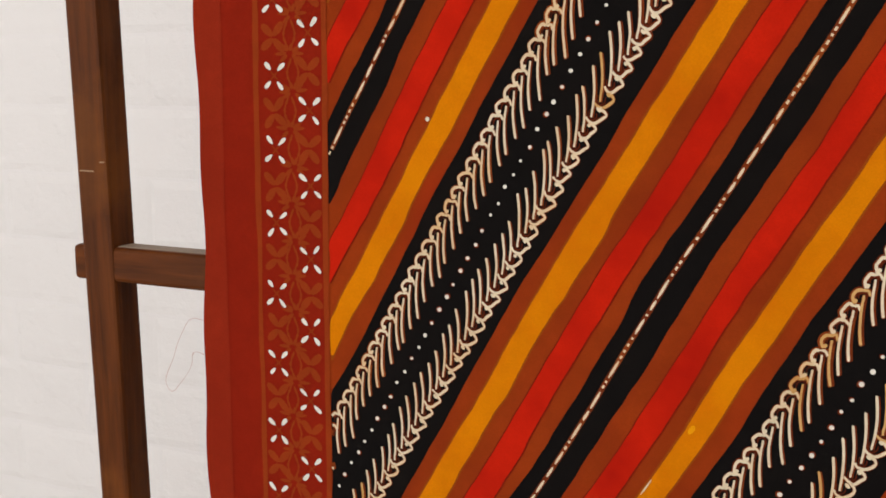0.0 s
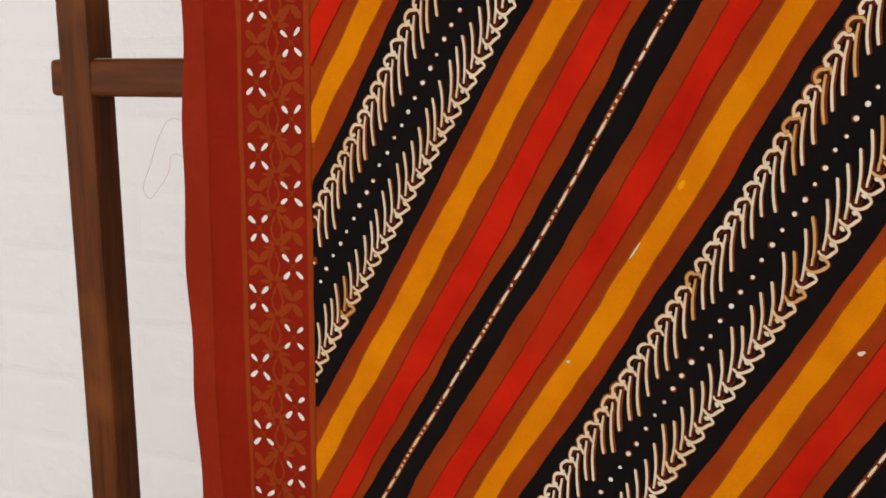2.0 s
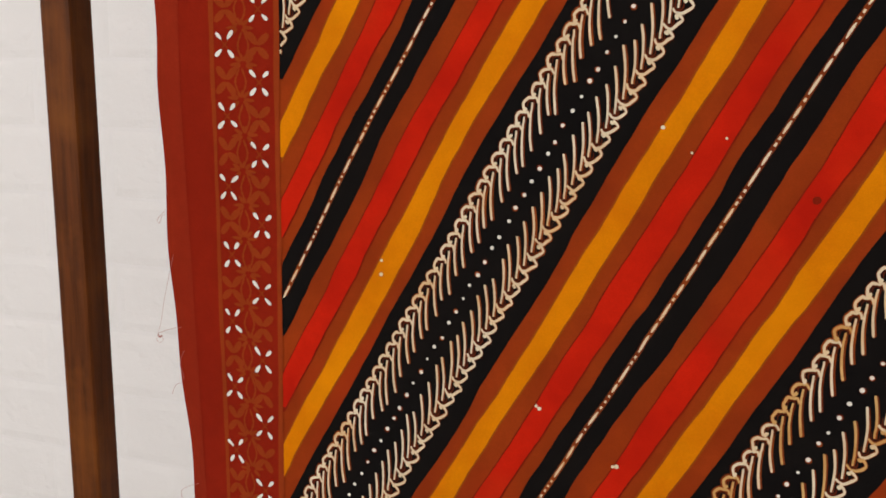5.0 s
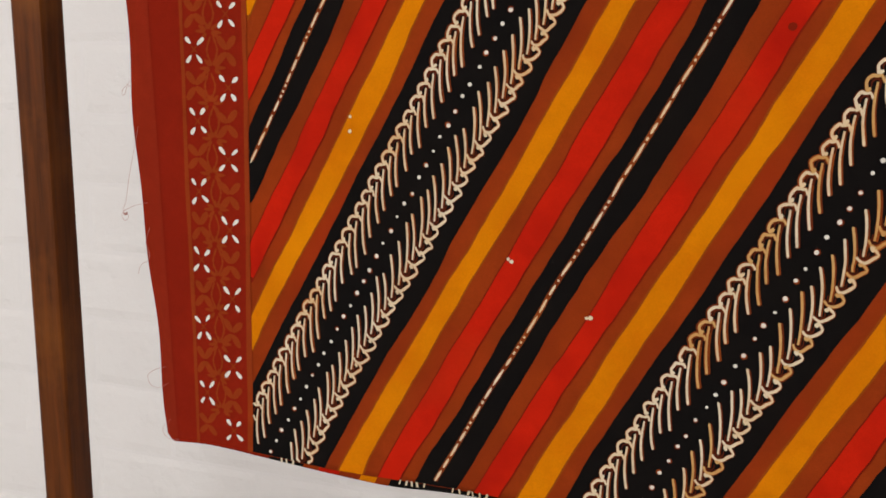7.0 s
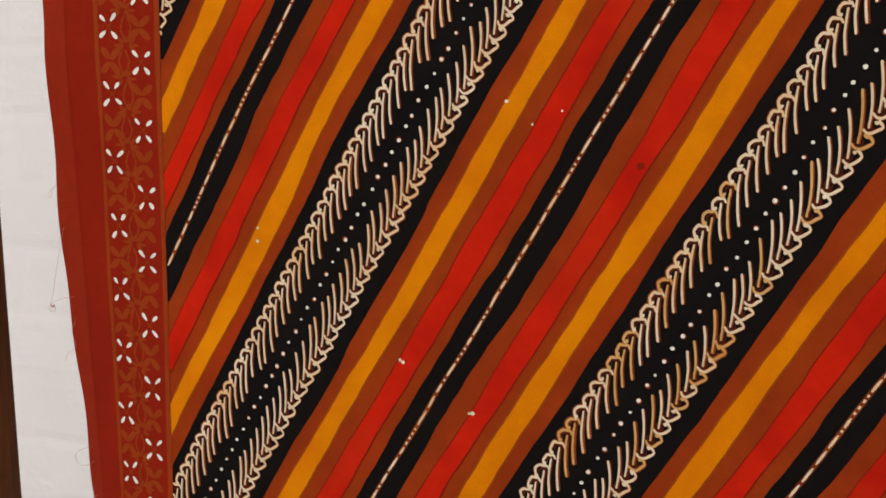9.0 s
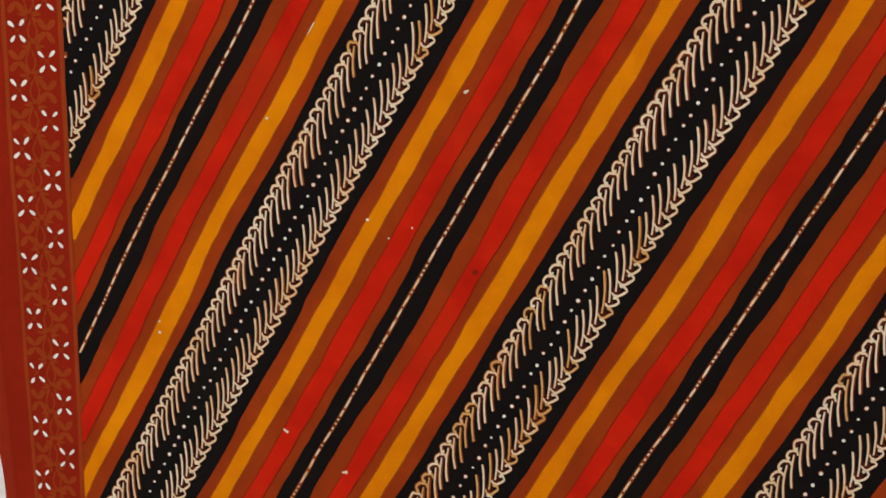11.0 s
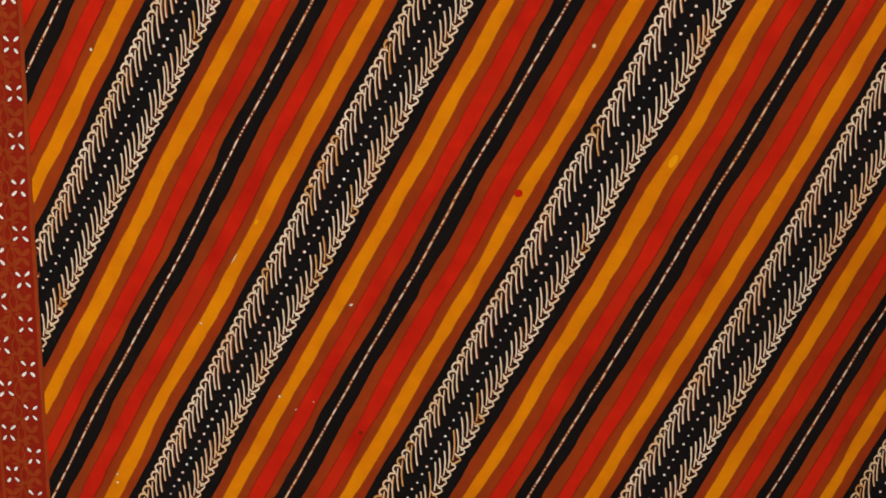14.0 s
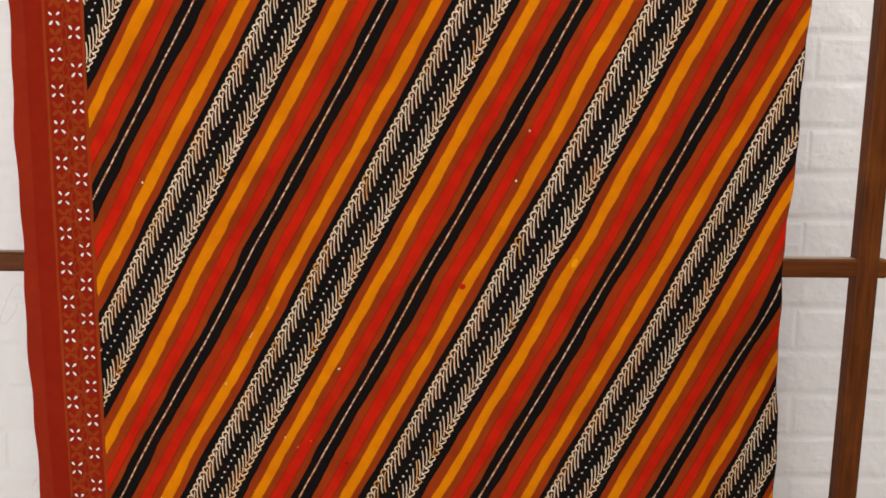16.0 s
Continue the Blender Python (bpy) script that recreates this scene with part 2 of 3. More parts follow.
def strip_mesh(name, pairs, h):
    """A ribbon of dye on the cloth between pairs of flat points, in runs split at None."""
    verts, faces, last = [], [], None
    steps = max(3, math.ceil(max((p[1][0] - p[0][0] for p in pairs if p), default=0) / 0.004))
    for pair in pairs:
        if pair is None:
            last = None
            continue
        (ua, va), (ub, vb) = pair
        row = len(verts)
        for i in range(steps + 1):
            f = i / steps
            verts.append(lifted(ua + (ub - ua) * f, va + (vb - va) * f, h))
        if last is not None:
            for i in range(steps):
                faces.append((last + i, last + i + 1, row + i + 1, row + i))
        last = row
    mesh = bpy.data.meshes.new(name)
    mesh.from_pydata(verts, [], faces)
    return mesh


TOP = RAIL_Z + math.pi * RAIL_R + 0.06


def cloth_sheet(parent):
    us = np.linspace(LEFT, RIGHT, 240)
    vs = np.linspace(BOTTOM, TOP, 260)
    verts, faces = [], []
    for v in vs:
        for u in us:
            verts.append(surface(u, v))
    n = len(us)
    for j in range(len(vs) - 1):
        for i in range(n - 1):
            a = j * n + i
            faces.append((a, a + 1, a + n + 1, a + n))
    mesh = bpy.data.meshes.new("sheet")
    mesh.from_pydata(verts, [], faces)
    ob = part_of("sheet", mesh, RUST, parent, "rust brown ground of the cloth", True)
    thick = ob.modifiers.new("thickness", "SOLIDIFY")
    thick.thickness, thick.offset = 0.0007, -1
    return ob


def wobble(seed, z, size):
    return size * (1.3 * noise.noise((seed * 7.31, z * 9.0, 0.3)) + 0.7 * noise.noise((seed * 3.7 + 40, z * 38.0, 1.7)) +
                   0.4 * noise.noise((seed * 2.1 + 80, z * 120.0, 4.7)) +
                   0.45 * math.tanh(9.0 * noise.noise((seed * 1.3 + 20, z * 17.0, 8.1))))


def drift(z):
    """How the hand-drawn lines stray together from straight."""
    return 0.0009 * math.sin(7.0 * (z - 0.85)) + 0.0005 * math.sin(19 * z)


# where a repeat leans out of line: repeat, from and to along it, height, reach, metres
STRAYS = ((0, -0.02, 0.140, 1.14, 0.060, -0.0026), (0, -0.02, 0.100, 0.86, 0.055, -0.0020), (-1, 0.160, 0.236, 1.13, 0.090, -0.0034),
          (1, -0.02, 0.236, 1.11, 0.050, -0.0030), (2, -0.02, 0.050, 1.08, 0.060, -0.0026), (1, 0.010, 0.050, 0.82, 0.100, 0.0022), (1, 0.180, 0.236, 0.84, 0.060, 0.0024),
          (1, 0.025, 0.080, 1.42, 0.080, -0.0060), (1, 0.165, 0.236, 1.24, 0.050, -0.0028), (2, 0.165, 0.205, 1.00, 0.070, -0.0030), (2, 0.206, 0.236, 1.10, 0.060, 0.0060), (3, -0.02, 0.080, 1.07, 0.070, 0.0110))


def along(c, z):
    phase = ((c - DASH_0) / PERIOD) % 1.0
    late = smooth_step(0.40, 0.52, phase) * smooth_step(1.0, 0.94, phase) * smooth_step(0.0, 0.16, c)
    res = c + K * (z - Z0) + drift(z) - 0.0062 * late * smooth_step(1.18, 1.44, z)
    turn = math.floor((c - DASH_0 + 0.02) / PERIOD)
    here = c - DASH_0 - turn * PERIOD
    for which, low, high, height, reach, size in STRAYS:
        if which == turn and low <= here <= high:
            res += size * math.exp(-((z - height) / reach) ** 2)
    return res


def middle(c, z):
    """The line of dots, which strays a little from the middle of its black band."""
    turn = math.floor((c - DASH_0 + 0.02) / PERIOD)
    return along(c, z) + {0: 0.0015, 1: 0.0008 + 0.0025 * smooth_step(0.98, 0.86, z)}.get(turn, 0.0)


def stripe(name, c0, c1, material, parent, h, seed, size=0.0016, label=""):
    """One dyed stripe, drawn by hand from the hem up to the rail, from c0 to c1 along the width."""
    pairs, dz = [], 0.0035
    top = 1.6
    z = BOTTOM + 0.0005
    while z < top:
        a = along(c0, z) + wobble(seed, z, size)
        b = along(c1, z) + wobble(seed + 0.5, z, size)
        lo = BORDER + 0.0008 * noise.noise((0, z * 60, 3))
        a, b = max(a, lo), min(b, RIGHT - 0.0004)
        pairs.append(((a, z), (b, z)) if b - a > 0.0003 else None)
        z += dz
    if any(pairs):
        part_of(name, strip_mesh(name, pairs, h), material, parent, label, True)


def ribbon_into(verts, faces, line, widths, h, keep):
    """A stroke of wax along a flat line, tapered by widths, where keep() allows."""
    last = None
    n = len(line)
    for i, (u, v) in enumerate(line):
        a, b = line[max(0, i - 1)], line[min(n - 1, i + 1)]
        t = Vector((b[0] - a[0], b[1] - a[1]))
        if t.length < 1e-7 or not keep(u, v):
            last = None
            continue
        t.normalize()
        w = widths[i] / 2
        row = len(verts)
        verts.append(lifted(u - t.y * w, v + t.x * w, h))
        verts.append(lifted(u + t.y * w, v - t.x * w, h))
        if last is not None:
            faces.append((last, last + 1, row + 1, row))
        last = row


def rounded(points, steps=4):
    """Catmull-Rom through the points."""
    out = []
    p = [points[0], *points, points[-1]]
    for i in range(1, len(p) - 2):
        for s in range(steps):
            t = s / steps
            out.append(tuple(0.5 * (2 * p[i][k] + (p[i + 1][k] - p[i - 1][k]) * t +
                                    (2 * p[i - 1][k] - 5 * p[i][k] + 4 * p[i + 1][k] - p[i + 2][k]) * t * t +
                                    (3 * p[i][k] - p[i - 1][k] - 3 * p[i + 1][k] + p[i + 2][k]) * t ** 3) for k in range(2)))
    out.append(points[-1])
    return out


def disc_into(verts, faces, u, v, ru, rv, h, turn=0.0, n=10, pointed=0.0):
    """A filled oval; pointed draws one end out into a petal's tip."""
    base = len(verts)
    c, s = math.cos(turn), math.sin(turn)
    for i in range(n):
        a = 2 * math.pi * i / n
        p = ru * math.cos(a)
        q = rv * math.sin(a) * (1 - pointed * math.cos(a))
        verts.append(lifted(u + p * c - q * s, v + p * s + q * c, h))
    faces.append(tuple(range(base, base + n)))


def field(u, v):
    return BORDER + 0.0006 < u < RIGHT - 0.0005 and BOTTOM + 0.0008 < v < 1.6


def joined(name, verts, faces, material, parent, label="", kind=""):
    if faces:
        mesh = bpy.data.meshes.new(name)
        mesh.from_pydata(verts, [], faces)
        tagged(part_of(name, mesh, material, parent, label, True), kind=kind)


# one hook of the band in thousandths of a metre: along the width, upwards
HOOK = [(1.9, 0.5), (1.6, -2.8), (1.2, -6.2), (1.0, -14.0), (1.5, -21.0), (2.4, -27.0)]
HOOK_W = [1.1, 1.2, 1.3, 1.35, 1.5, 1.45]
ARCH = [(-2.6, -4.9), (-3.7, -1.6), (-3.3, 1.2), (-0.9, 3.6), (1.4, 3.2), (3.8, 3.6), (5.4, 0.4)]
ARCH_W = [2.1, 1.5, 1.6, 1.9, 1.7, 1.5, 1.2]
SPIKE = [(-3.0, -4.8), (-5.9, -0.9), (-3.6, 1.5), (0.0, 3.9), (3.2, 3.1), (4.9, 0.6)]
SPIKE_W = [1.9, 1.3, 1.8, 1.7, 1.5, 1.2]
HOOD = [(-1.0, -2.0), (-0.9, 0.4), (0.8, 2.0), (2.7, 1.5), (3.3, -0.6), (3.0, -3.4)]
STEPS = {-1: 0.0087, 0: 0.0087, 1: 0.0089}      # from hook to hook, band by band


def hook_row(parent, centre, side, seed, step):
    white, tan, halo, dark = ([], []), ([], []), ([], []), ([], [])
    turn = math.floor((centre - DASH_0) / PERIOD)
    rng = random.Random(seed)
    count = int((1.6 - BOTTOM) / step) + 4
    for i in range(-2, count):
        z = BOTTOM + i * step + (0.004 if side < 0 else 0)
        if not BORDER - 0.04 < middle(centre, z) < RIGHT + 0.04:
            continue
        base = along(centre, z) + (0.6 * (middle(centre, z) - along(centre, z)) if side > 0 else 0.0) - side * 0.0288
        size = 1.0 + rng.uniform(-0.10, 0.08)
        tilt = rng.uniform(-0.04, 0.04)
        tail = rng.uniform(0.9, 1.12)
        stained = 0.02
        if turn == 1:
            stained += 0.55 * math.exp(-((z - 0.70) / 0.09) ** 2)
        if turn == 0 and side < 0:
            stained += 0.45 * math.exp(-((z - 1.04) / 0.04) ** 2)
        cream = tan if rng.random() < stained else white

        def placed(points, stray):
            res = []
            for k, (p, q) in enumerate(points):
                if q < -8:
                    q *= tail
                p, q = p * size + rng.uniform(-stray, stray), q * size + rng.uniform(-stray, stray)
                p, q = p + tilt * q, q - tilt * p
                res.append((base + side * p * 0.001, z + side * q * 0.001))
            return res
        line = rounded(placed(HOOK, 0.12), 4)
        w = np.interp(np.linspace(0, len(HOOK) - 1, len(line)), range(len(HOOK_W)), HOOK_W)
        line.append((line[-1][0] + side * 0.0003, line[-1][1] - side * 0.0006))
        wide = [x * 0.001 for x in (*w, 0.5)]
        ribbon_into(*cream, line, wide, 0.00065, field)
        patch = math.sin(23 * z + seed) + math.sin(61 * z + 2.3 * seed) + 0.5 * side
        shade = rng.uniform(0.6, 1.2) * (1 + 0.9 * smooth_step(0.2, 1.5, patch))
        shifted = [(u + 0.0005, v - 0.0002) for u, v in line]
        ribbon_into(*halo, shifted, [x + 0.0009 * shade for x in wide], 0.00045, field)
        points, widths = (ARCH, ARCH_W) if side > 0 else (SPIKE, SPIKE_W)
        contour = rounded(placed(points, 0.5), 3)
        wide = [0.001 * x for x in np.interp(np.linspace(0, len(points) - 1, len(contour)), range(len(points)), widths)]
        ribbon_into(*cream, contour, wide, 0.00056, field)
        ribbon_into(*halo, contour, [x + 0.0010 * shade for x in wide], 0.00045, field)
        (u, v), = placed([(-2.2, -3.4)], 0.5)
        if field(u - 0.0025, v - 0.0025) and field(u + 0.0025, v):
            disc_into(*cream, u, v, 0.0017 * rng.uniform(0.7, 1.15), 0.0011, 0.00057, side * 0.9 + rng.uniform(-0.3, 0.3), 8)
        arch = rounded(placed(HOOD, 0.18), 3)
        thick = rng.uniform(0.75, 1.15)
        ribbon_into(*dark, arch, [0.001 * thick * (0.55 + 0.6 * math.sin(math.pi * k / (len(arch) - 1))) for k in range(len(arch))],
                    0.00060, field)
    joined("hook_trim", *white, CREAM, parent, "row of cream hooks with long tails", "stuff")
    joined("stained_hook_trim", *tan, TAN, parent, "cream hooks stained orange brown", "stuff")
    joined("hook_arch", *dark, DARK, parent, "dark brown arches over the hook tips", "stuff")
    joined("hook_bleeding", *halo, BROWN, parent, "brown dye bled round the hooks", "stuff")


def dot_row(parent, centre, seed, step):
    verts, faces, halo = [], [], ([], [])
    rng = random.Random(seed)
    z = BOTTOM + 0.004
    while z < 1.6:
        u, v = middle(centre, z) + rng.uniform(-0.0007, 0.0007), z + rng.uniform(-0.0012, 0.0012)
        if BORDER + 0.003 < u < RIGHT - 0.003:
            r = rng.uniform(0.00095, 0.0015)
            disc_into(verts, faces, u, v, r, r * rng.uniform(0.9, 1.1), 0.00062, n=8)
            if rng.random() < 0.6:
                disc_into(*halo, u + rng.uniform(-0.0005, 0.0005), v + rng.uniform(-0.0005, 0.0005), r * 1.45, r * 1.45, 0.00046, n=8)
        z += step
    joined("dot_trim", verts, faces, WHITE, parent, "row of small white dots", "stuff")
    joined("dot_bleeding", *halo, BROWN, parent, "", "stuff")


def dashed_line(parent, centre, seed):
    verts, faces, under = [], [], ([], [])
    rng = random.Random(seed)
    z = BOTTOM
    while z < 1.6:
        long = rng.random() < 0.5
        length = rng.uniform(0.0055, 0.0115) if long else rng.uniform(0.0012, 0.0022)
        zs = np.linspace(z, z + length, 5 if long else 2)
        ribbon_into(verts, faces, [(along(centre, q) + wobble(seed, q, 0.0006), q) for q in zs],
                    [0.0008, 0.0015, 0.0016, 0.0015, 0.0008] if long else [0.0014, 0.0014], 0.00062, field)
        z += length + rng.uniform(0.0013, 0.0026)
    zs = np.arange(BOTTOM, 1.6, 0.004)
    ribbon_into(*under, [(along(centre, q) + wobble(seed, q, 0.0006), q) for q in zs], [0.0031] * len(zs), 0.00046, field)
    joined("dashed_line", verts, faces, CREAM, parent, "thin cream line of dashes and dots", "stuff")
    joined("dashed_ground", *under, BROWN, parent)


def batik_stripes(parent):
    for n in range(-3, 5):
        d = DASH_0 + PERIOD * n
        s = 10 * n + 100
        stripe("black_stripe", d - 0.0118, d + 0.0165, BLACK, parent, 0.0003, s)
        dashed_line(parent, d + 0.0012, s + 1)
        for a, b in ((0.0308, 0.0465), (0.2160, 0.2318)):
            stripe("red_outline", d + a - 0.0009, d + b + 0.0012, RED_EDGE, parent, 0.00022, s + 2 + a, 0.0012)
            stripe("red_stripe", d + a, d + b, RED, parent, 0.00034, s + 2 + a, 0.0012)
        for a, b in ((0.0590, 0.0740), (0.1873, 0.2028)):
            stripe("yellow_outline", d + a - 0.0014, d + b + 0.0014, YELLOW_EDGE, parent, 0.00022, s + 4 + a, 0.0014)
            stripe("yellow_stripe", d + a, d + b, YELLOW, parent, 0.00034, s + 4 + a, 0.0014)
        stripe("black_band", d + 0.0866, d + 0.1752, BLACK, parent, 0.0003, s + 6, 0.0012)
        mid = d + 0.1285
        step = STEPS.get(n, 0.0086)
        hook_row(parent, mid, 1, s + 7, step)
        hook_row(parent, mid, -1, s + 8, step)
        dot_row(parent, mid, s + 9, step)


def upright(name, u0, u1, material, parent, h, seed, size=0.0006, label=""):
    pairs = []
    for z in np.arange(BOTTOM, 1.61, 0.006):
        a = max(u0 + wobble(seed, z, size), LEFT + 0.0004) if u0 > LEFT + 0.001 else LEFT + 0.0004
        pairs.append(((a, z), (u1 + wobble(seed + 0.5, z, size), z)))
    part_of(name, strip_mesh(name, pairs, h), material, parent, label, True)


def border(parent):
    upright("hem_band", LEFT, -0.3825, HEM, parent, 0.00060, 1, 0.0004, "lighter crimson folded side hem")
    upright("crimson_band", -0.386, BORDER - 0.002, CRIMSON, parent, 0.0003, 2, 0.0003, "plain dark crimson side band")
    upright("border_line", -0.3575, -0.3538, ORANGE, parent, 0.0005, 3, 0.0006)
    upright("border_line", -0.3065, BORDER, ORANGE, parent, 0.0005, 4, 0.0005)
    rng = random.Random(5)
    rust = ([], [])
    for column, phase, pitch, bend in ((-0.3448, 0.9706, 0.0485, 0.000035), (-0.3190, 0.9945, 0.0489, 0.00002)):
        for i in range(-10, 15):
            v = phase + pitch * i - bend * i * i
            for odd in (0, 1):
                cv = v + odd * pitch / 2
                cu = column + 0.0030 * smooth_step(0.93, 1.18, cv) + rng.uniform(-0.0008, 0.0008)
                if not BOTTOM + 0.002 < cv < 1.6:
                    continue
                white = ([], [])
                for q in range(4):
                    a = math.pi / 4 + q * math.pi / 2 + rng.uniform(-0.14, 0.14)
                    if odd:
                        ru, rv, dist, where = 0.0058, 0.0027, 0.0062, rust
                    else:
                        ru, rv, dist, where = 0.0035 * rng.uniform(0.85, 1.1), 0.0015 * rng.uniform(0.85, 1.1), 0.0074, white
                    pu, pv = cu + dist * math.cos(a) * 0.93, cv + dist * math.sin(a) * 1.13
                    if pv > BOTTOM + 0.004:
                        disc_into(*where, pu, pv, ru, rv, 0.00065 if not odd else 0.0005, a, 10, -0.28 if not odd else -0.1)
                if not odd:
                    for q in range(4):
                        a = q * math.pi / 2 + 0.785
                        line = [(cu + t * math.cos(a), cv + t * math.sin(a)) for t in (0.0003, 0.0022, 0.004)]
                        ribbon_into(*rust, line, [0.0012, 0.0008, 0.0006], 0.0005, lambda u, v: v > BOTTOM + 0.001)
                    joined("flower", *white, WHITE, parent)
    # the chain of small leaves between the two columns
    for i in range(-20, 30):
        v = 0.9825 + 0.02435 * i
        if not BOTTOM + 0.012 < v < 1.59:
            continue
        u = -0.3318 + 0.0030 * smooth_step(0.93, 1.18, v) + (0.0012 if i % 2 else -0.0012)
        for sgn in (-1, 1):
            for a, far, long, wide in ((0.0, 0.0066, 0.0044, 0.0013), (0.62, 0.0058, 0.0036, 0.0015), (-0.62, 0.0058, 0.0036, 0.0015), (1.25, 0.0044, 0.0027, 0.0013)):
                a += rng.uniform(-0.16, 0.16)
                disc_into(*rust, u + sgn * far * math.cos(a), v + far * 0.9 * math.sin(a), long, wide, 0.00053, math.atan2(math.sin(a), sgn * math.cos(a)), 8, 0.2)
            lens = rounded([(u + sgn * 0.0010, v + 0.0030), (u + sgn * 0.0036, v + 0.0085), (u + sgn * 0.0040, v + 0.0135), (u + sgn * 0.0011, v + 0.0210)], 4)
            ribbon_into(*rust, lens, [0.0015 + 0.0004 * math.sin(2 * k) for k in range(len(lens))], 0.0005, lambda a, b: True)
    joined("leaf_pattern", *rust, ORANGE, parent, "rust leaves between the flowers", "stuff")


def specks(parent):
    """Stray drops of wax and a few stains."""
    rng = random.Random(11)
    for u, v, r in ((-0.2251, 0.7806, 0.0011), (-0.2253, 0.7711, 0.0014), (-0.1153, 0.6947, 0.001), (-0.1132, 0.6932, 0.0014), (-0.0649, 0.6615, 0.0011),
                    (-0.0625, 0.6618, 0.0015), (-0.0451, 0.8735, 0.0014), (-0.0278, 0.8592, 0.0008), (-0.0089, 0.8682, 0.0008), (-0.2336, 1.2345, 0.0014), (0.0313, 0.9743, 0.0016), (0.0328, 0.9752, 0.0010),
                    (-0.1278, 0.9516, 0.0014), (0.2742, 1.2423, 0.0018), (0.2910, 1.3099, 0.0014)):
        white = ([], [])
        disc_into(*white, u, v, r, r * rng.uniform(0.8, 1.2), 0.00066, n=8)
        joined("wax_speck", *white, CREAM, parent)
    for u, v, r, dye in ((0.2036, 1.0954, 0.0044, RED), (0.0419, 0.835, 0.0025, RED_EDGE)):
        red = ([], [])
        disc_into(*red, u, v, r, r * 0.92, 0.0005, 0.3, 12)
        joined("dye_stain", *red, dye, parent)
    for u, v, long, wide in ((0.357, 1.1300, 0.0072, 0.0036), (-0.0668, 1.0605, 0.0032, 0.0016)):
        bright = ([], [])
        disc_into(*bright, u, v, long, wide, 0.0005, 1.05, 12)
        joined("faded_patch", *bright, BRIGHT, parent, "patch of paler yellow dye")
    streak = ([], [])
    ribbon_into(*streak, [(-0.0940 + 0.0058 * k, 1.0165 + 0.0102 * k) for k in (0, 0.35, 0.7, 1.0)], [0.0004, 0.0010, 0.0009, 0.0004], 0.00066, field)
    joined("wax_streak", *streak, CREAM, parent, "pale streak of wax along a yellow edge")


def turned_hem(parent):
    """The raw edge of the cloth turned under, that shows a few millimetres below the fold."""
    rng = random.Random(3)
    colours = [CRIMSON, BLACK, RUST, RED, YELLOW, RUST, BLACK, RUST]
    first = [(-0.290, CRIMSON), (-0.262, BLACK), (-0.250, RUST), (-0.234, RED), (-0.218, RUST), (-0.206, YELLOW), (-0.196, RUST),
             (-0.108, BLACK), (-0.090, RUST)]
    u, i = LEFT + 0.006, 0
    while u < RIGHT - 0.02:
        w = rng.uniform(0.008, 0.028) if i >= len(first) else first[i][0] - u
        dye = first[i][1] if i < len(first) else colours[i % len(colours)]
        verts, faces = [], []
        for k in range(13):
            a = u + w * k / 12
            drop = (0.0022 + 0.0014 * smooth_step(-0.23, -0.18, a) + 0.0012 * math.sin(21 * a) + 0.0006 * math.sin(55 * a)) * smooth_step(-0.40, -0.25, a) + 0.0004
            p = surface(a, BOTTOM)
            verts += [p + Vector((0.004, 0.002, 0.004)), p + Vector((0, 0.0012, -drop))]
            if k:
                faces.append((2 * k - 2, 2 * k - 1, 2 * k + 1, 2 * k))
        mesh = bpy.data.meshes.new("turned_edge")
        mesh.from_pydata(verts, [], faces)
        ob = part_of("turned_edge", mesh, dye, parent, "", True)
        thick = ob.modifiers.new("thickness", "SOLIDIFY")
        thick.thickness, thick.offset = 0.0006, 1
        u, i = u + w, i + 1
    for a, count in ((-0.279, 3), (-0.188, 5), (-0.149, 6), (0.064, 5), (0.107, 5)):
        for k in range(count):
            x = a + 0.0048 * k + rng.uniform(-0.001, 0.001)
            p = surface(x, BOTTOM) + Vector((0, -0.0004, 0))
            slant = rng.uniform(-0.0006, 0.0012)
            low = -0.0016 - 0.0012 * rng.random()
            wide = rng.uniform(0.0005, 0.0008)
            mesh = bpy.data.meshes.new("hem_dash")
            mesh.from_pydata([p + Vector((-wide, 0, low)), p + Vector((wide, 0, low)), p + Vector((wide + slant, -0.0007, 0.0012)),
                              p + Vector((slant - wide, -0.0007, 0.0012))], [], [(0, 1, 2, 3)])
            part_of("hem_dash", mesh, CREAM, parent)


def thread(parent, points, radius=0.00013):
    data = bpy.data.curves.new("loose_thread", "CURVE")
    data.dimensions, data.bevel_depth, data.bevel_resolution = "3D", radius, 1
    s = data.splines.new("BEZIER")
    s.bezier_points.add(len(points) - 1)
    for b, (x, z, dy) in zip(s.bezier_points, points):
        b.co = (x, CLOTH_Y + 0.002 + dy, z)
        b.handle_left_type = b.handle_right_type = "AUTO"
    data.materials.append(THREAD)
    ob = new("loose_thread", data)
    ob.parent = parent
    return tagged(ob, "thin frayed pinkish thread")


batik = tagged(new("batik_cloth"), "rust, red, yellow and black diagonally striped batik hung on a rack", "cloth")
cloth_sheet(batik)
border(batik)
batik_stripes(batik)
specks(batik)
turned_hem(batik)
thread(batik, [(-0.4035, 1.0894, 0), (-0.4161, 1.0900, 0), (-0.4237, 1.0808, 0), (-0.4318, 1.0629, 0), (-0.4370, 1.0347, 0), (-0.4279, 1.0412, 0), (-0.4176, 1.0555, 0), (-0.4148, 1.0654, 0), (-0.4030, 1.0638, 0)])
thread(batik, [(-0.4000, 0.8030, 0.006), (-0.4088, 0.8015, 0.012), (-0.4146, 0.7925, 0.012), (-0.4104, 0.7987, 0.012), (-0.4010, 0.7967, 0.008)])
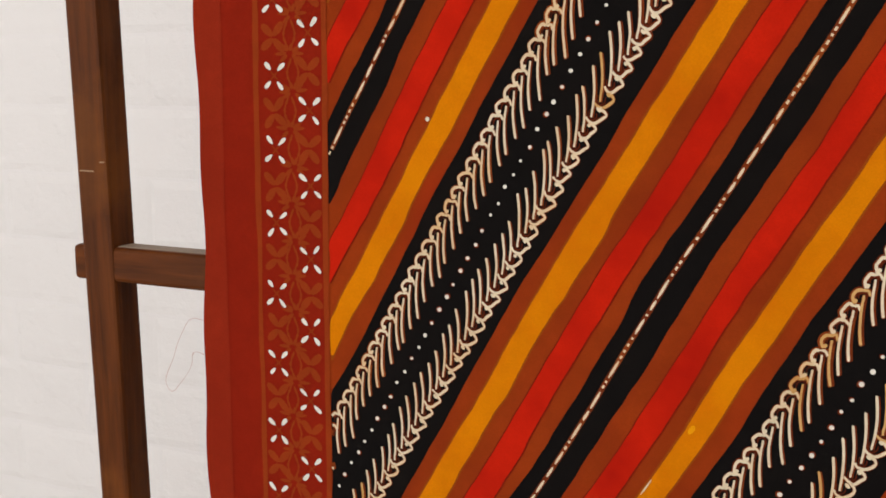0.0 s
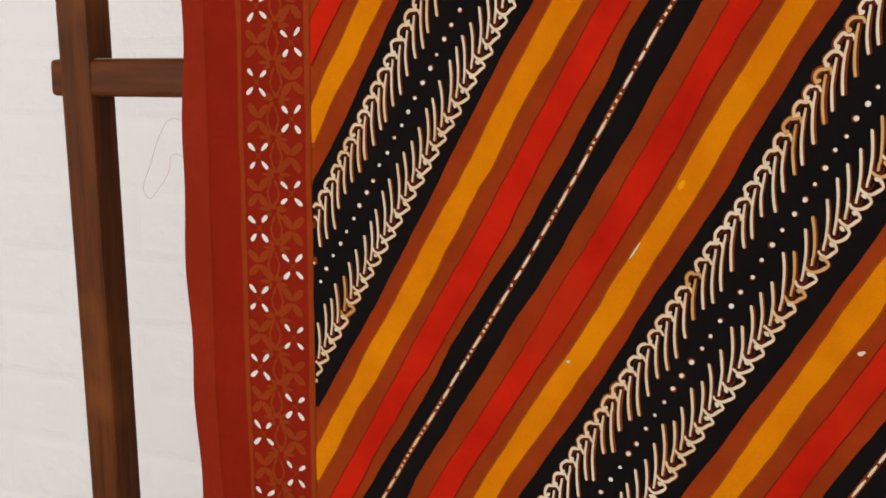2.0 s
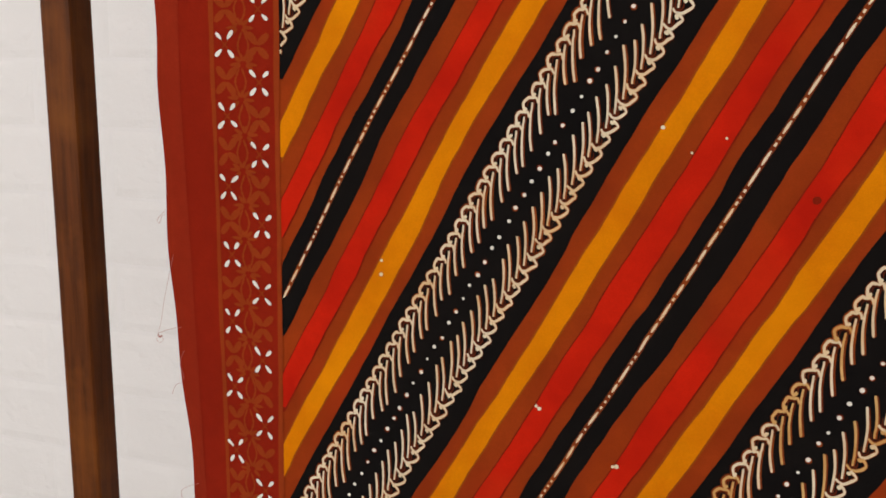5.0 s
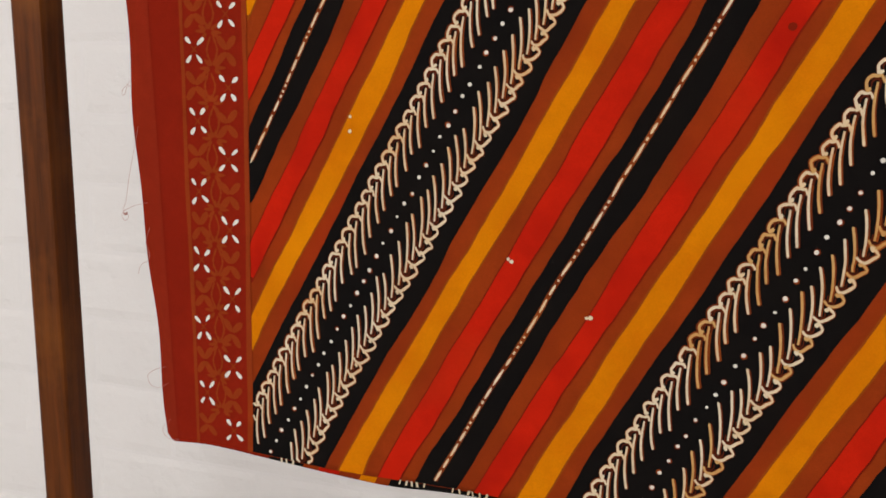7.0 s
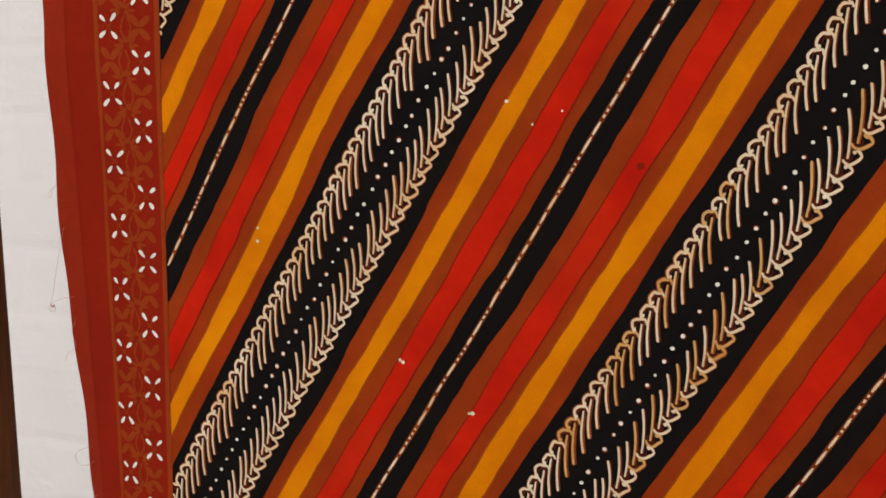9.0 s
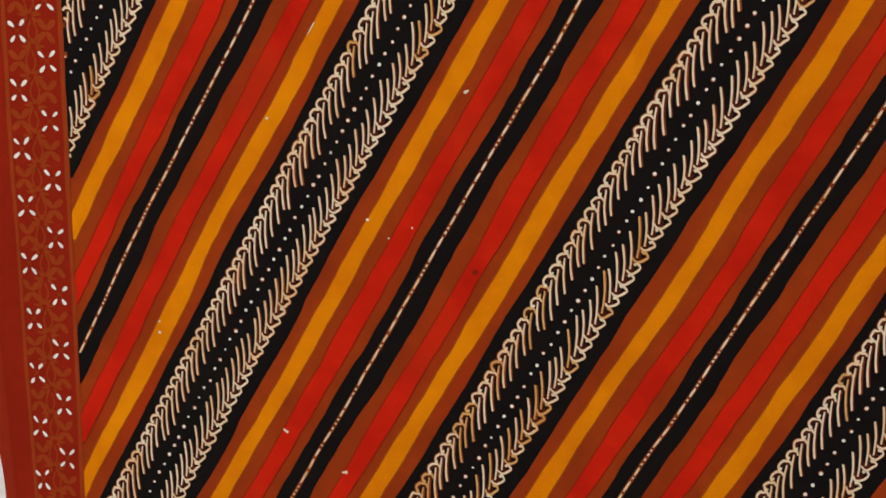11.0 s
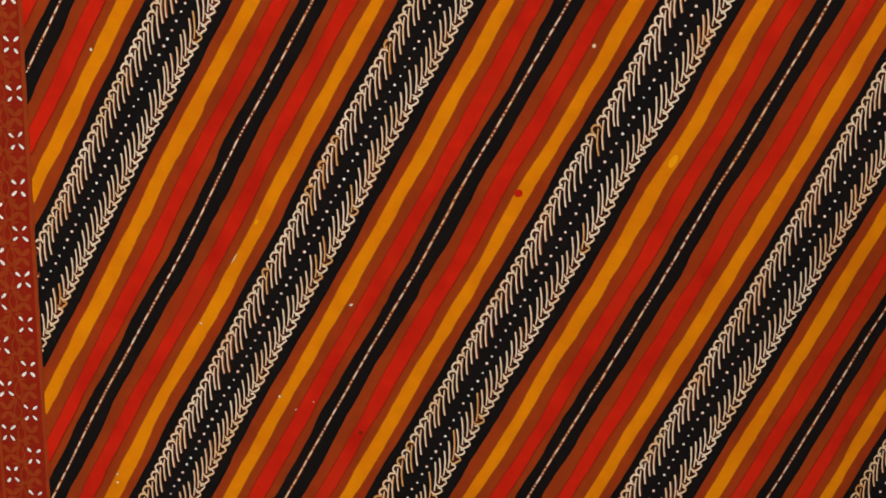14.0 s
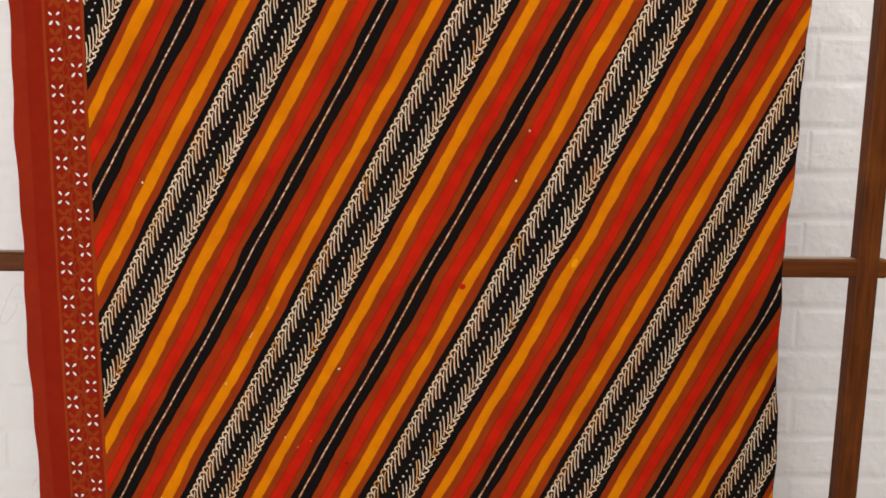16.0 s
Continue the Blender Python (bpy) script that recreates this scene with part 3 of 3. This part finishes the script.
thread(batik, [(-0.3990, 0.7700, 0.008), (-0.4110, 0.7349, 0.012), (-0.4154, 0.7137, 0.012), (-0.4173, 0.7060, 0.012), (-0.4133, 0.7036, 0.012), (-0.4165, 0.7001, 0.012), (-0.4189, 0.7042, 0.012),
               (-0.4121, 0.7096, 0.012), (-0.3960, 0.7143, 0.012)])
thread(batik, [(-0.3960, 0.6954, 0.014), (-0.3999, 0.6849, 0.014), (-0.3974, 0.6723, 0.014), (-0.4047, 0.6667, 0.014), (-0.4075, 0.6601, 0.014)])
thread(batik, [(-0.3870, 0.5898, 0.016), (-0.3975, 0.5856, 0.014), (-0.4018, 0.5807, 0.014), (-0.3959, 0.5733, 0.014), (-0.3860, 0.5760, 0.018)])
thread(batik, [(-0.3830, 0.5491, 0.016), (-0.3894, 0.5411, 0.014), (-0.3850, 0.5345, 0.014), (-0.3790, 0.5320, 0.020)])
thread(batik, [(-0.4173, 0.7060, 0.012), (-0.4158, 0.7048, 0.011), (-0.4145, 0.7058, 0.012), (-0.4160, 0.7040, 0.012)], 0.0005)


# ---- the bricks of the wall ----
def brick_mesh(seed, length):
    """A rough brick face with worn edges, its back on the wall."""
    rng = random.Random(seed)
    h, depth = WALL_ROW - 0.004, 0.0010
    cols = 5
    verts, faces = [], []
    for i in range(cols + 1):
        x = length * i / cols
        front = depth + rng.uniform(-0.0003, 0.0003)
        xe = x + (0.006 if i == 0 else -0.006 if i == cols else 0)
        verts += [(x, 0, rng.uniform(-0.0008, 0.0008)), (xe, -front, 0.007 + rng.uniform(0, 0.003)),
                  (xe, -front, h - 0.007 - rng.uniform(0, 0.003)), (x, 0, h + rng.uniform(-0.0008, 0.0008))]
    for i in range(cols):
        a, b = 4 * i, 4 * i + 4
        for k in range(3):
            faces.append((a + k, b + k, b + k + 1, a + k + 1))
    e = 4 * cols
    faces += [(0, 1, 2, 3), (e + 3, e + 2, e + 1, e)]
    mesh = bpy.data.meshes.new("brick")
    mesh.from_pydata(verts, [], faces)
    mesh.materials.append(BRICK)
    return mesh


def bricks(parent):
    rng = random.Random(21)
    kinds = [brick_mesh(k, 0.2065) for k in range(8)]
    for row in range(22):
        z = 1.2325 + (row - 14) * WALL_ROW + 0.002
        x = -0.685 - 4 * 0.2105 + (0.0 if row % 2 == 0 else -0.105) + 0.002
        while x < 1.4:
            ob = new("brick", rng.choice(kinds))
            ob.parent = parent
            ob.location = (x + rng.uniform(-0.003, 0.003), WALL_Y + 0.005, z)
            x += 0.2105


bricks(wall_north)
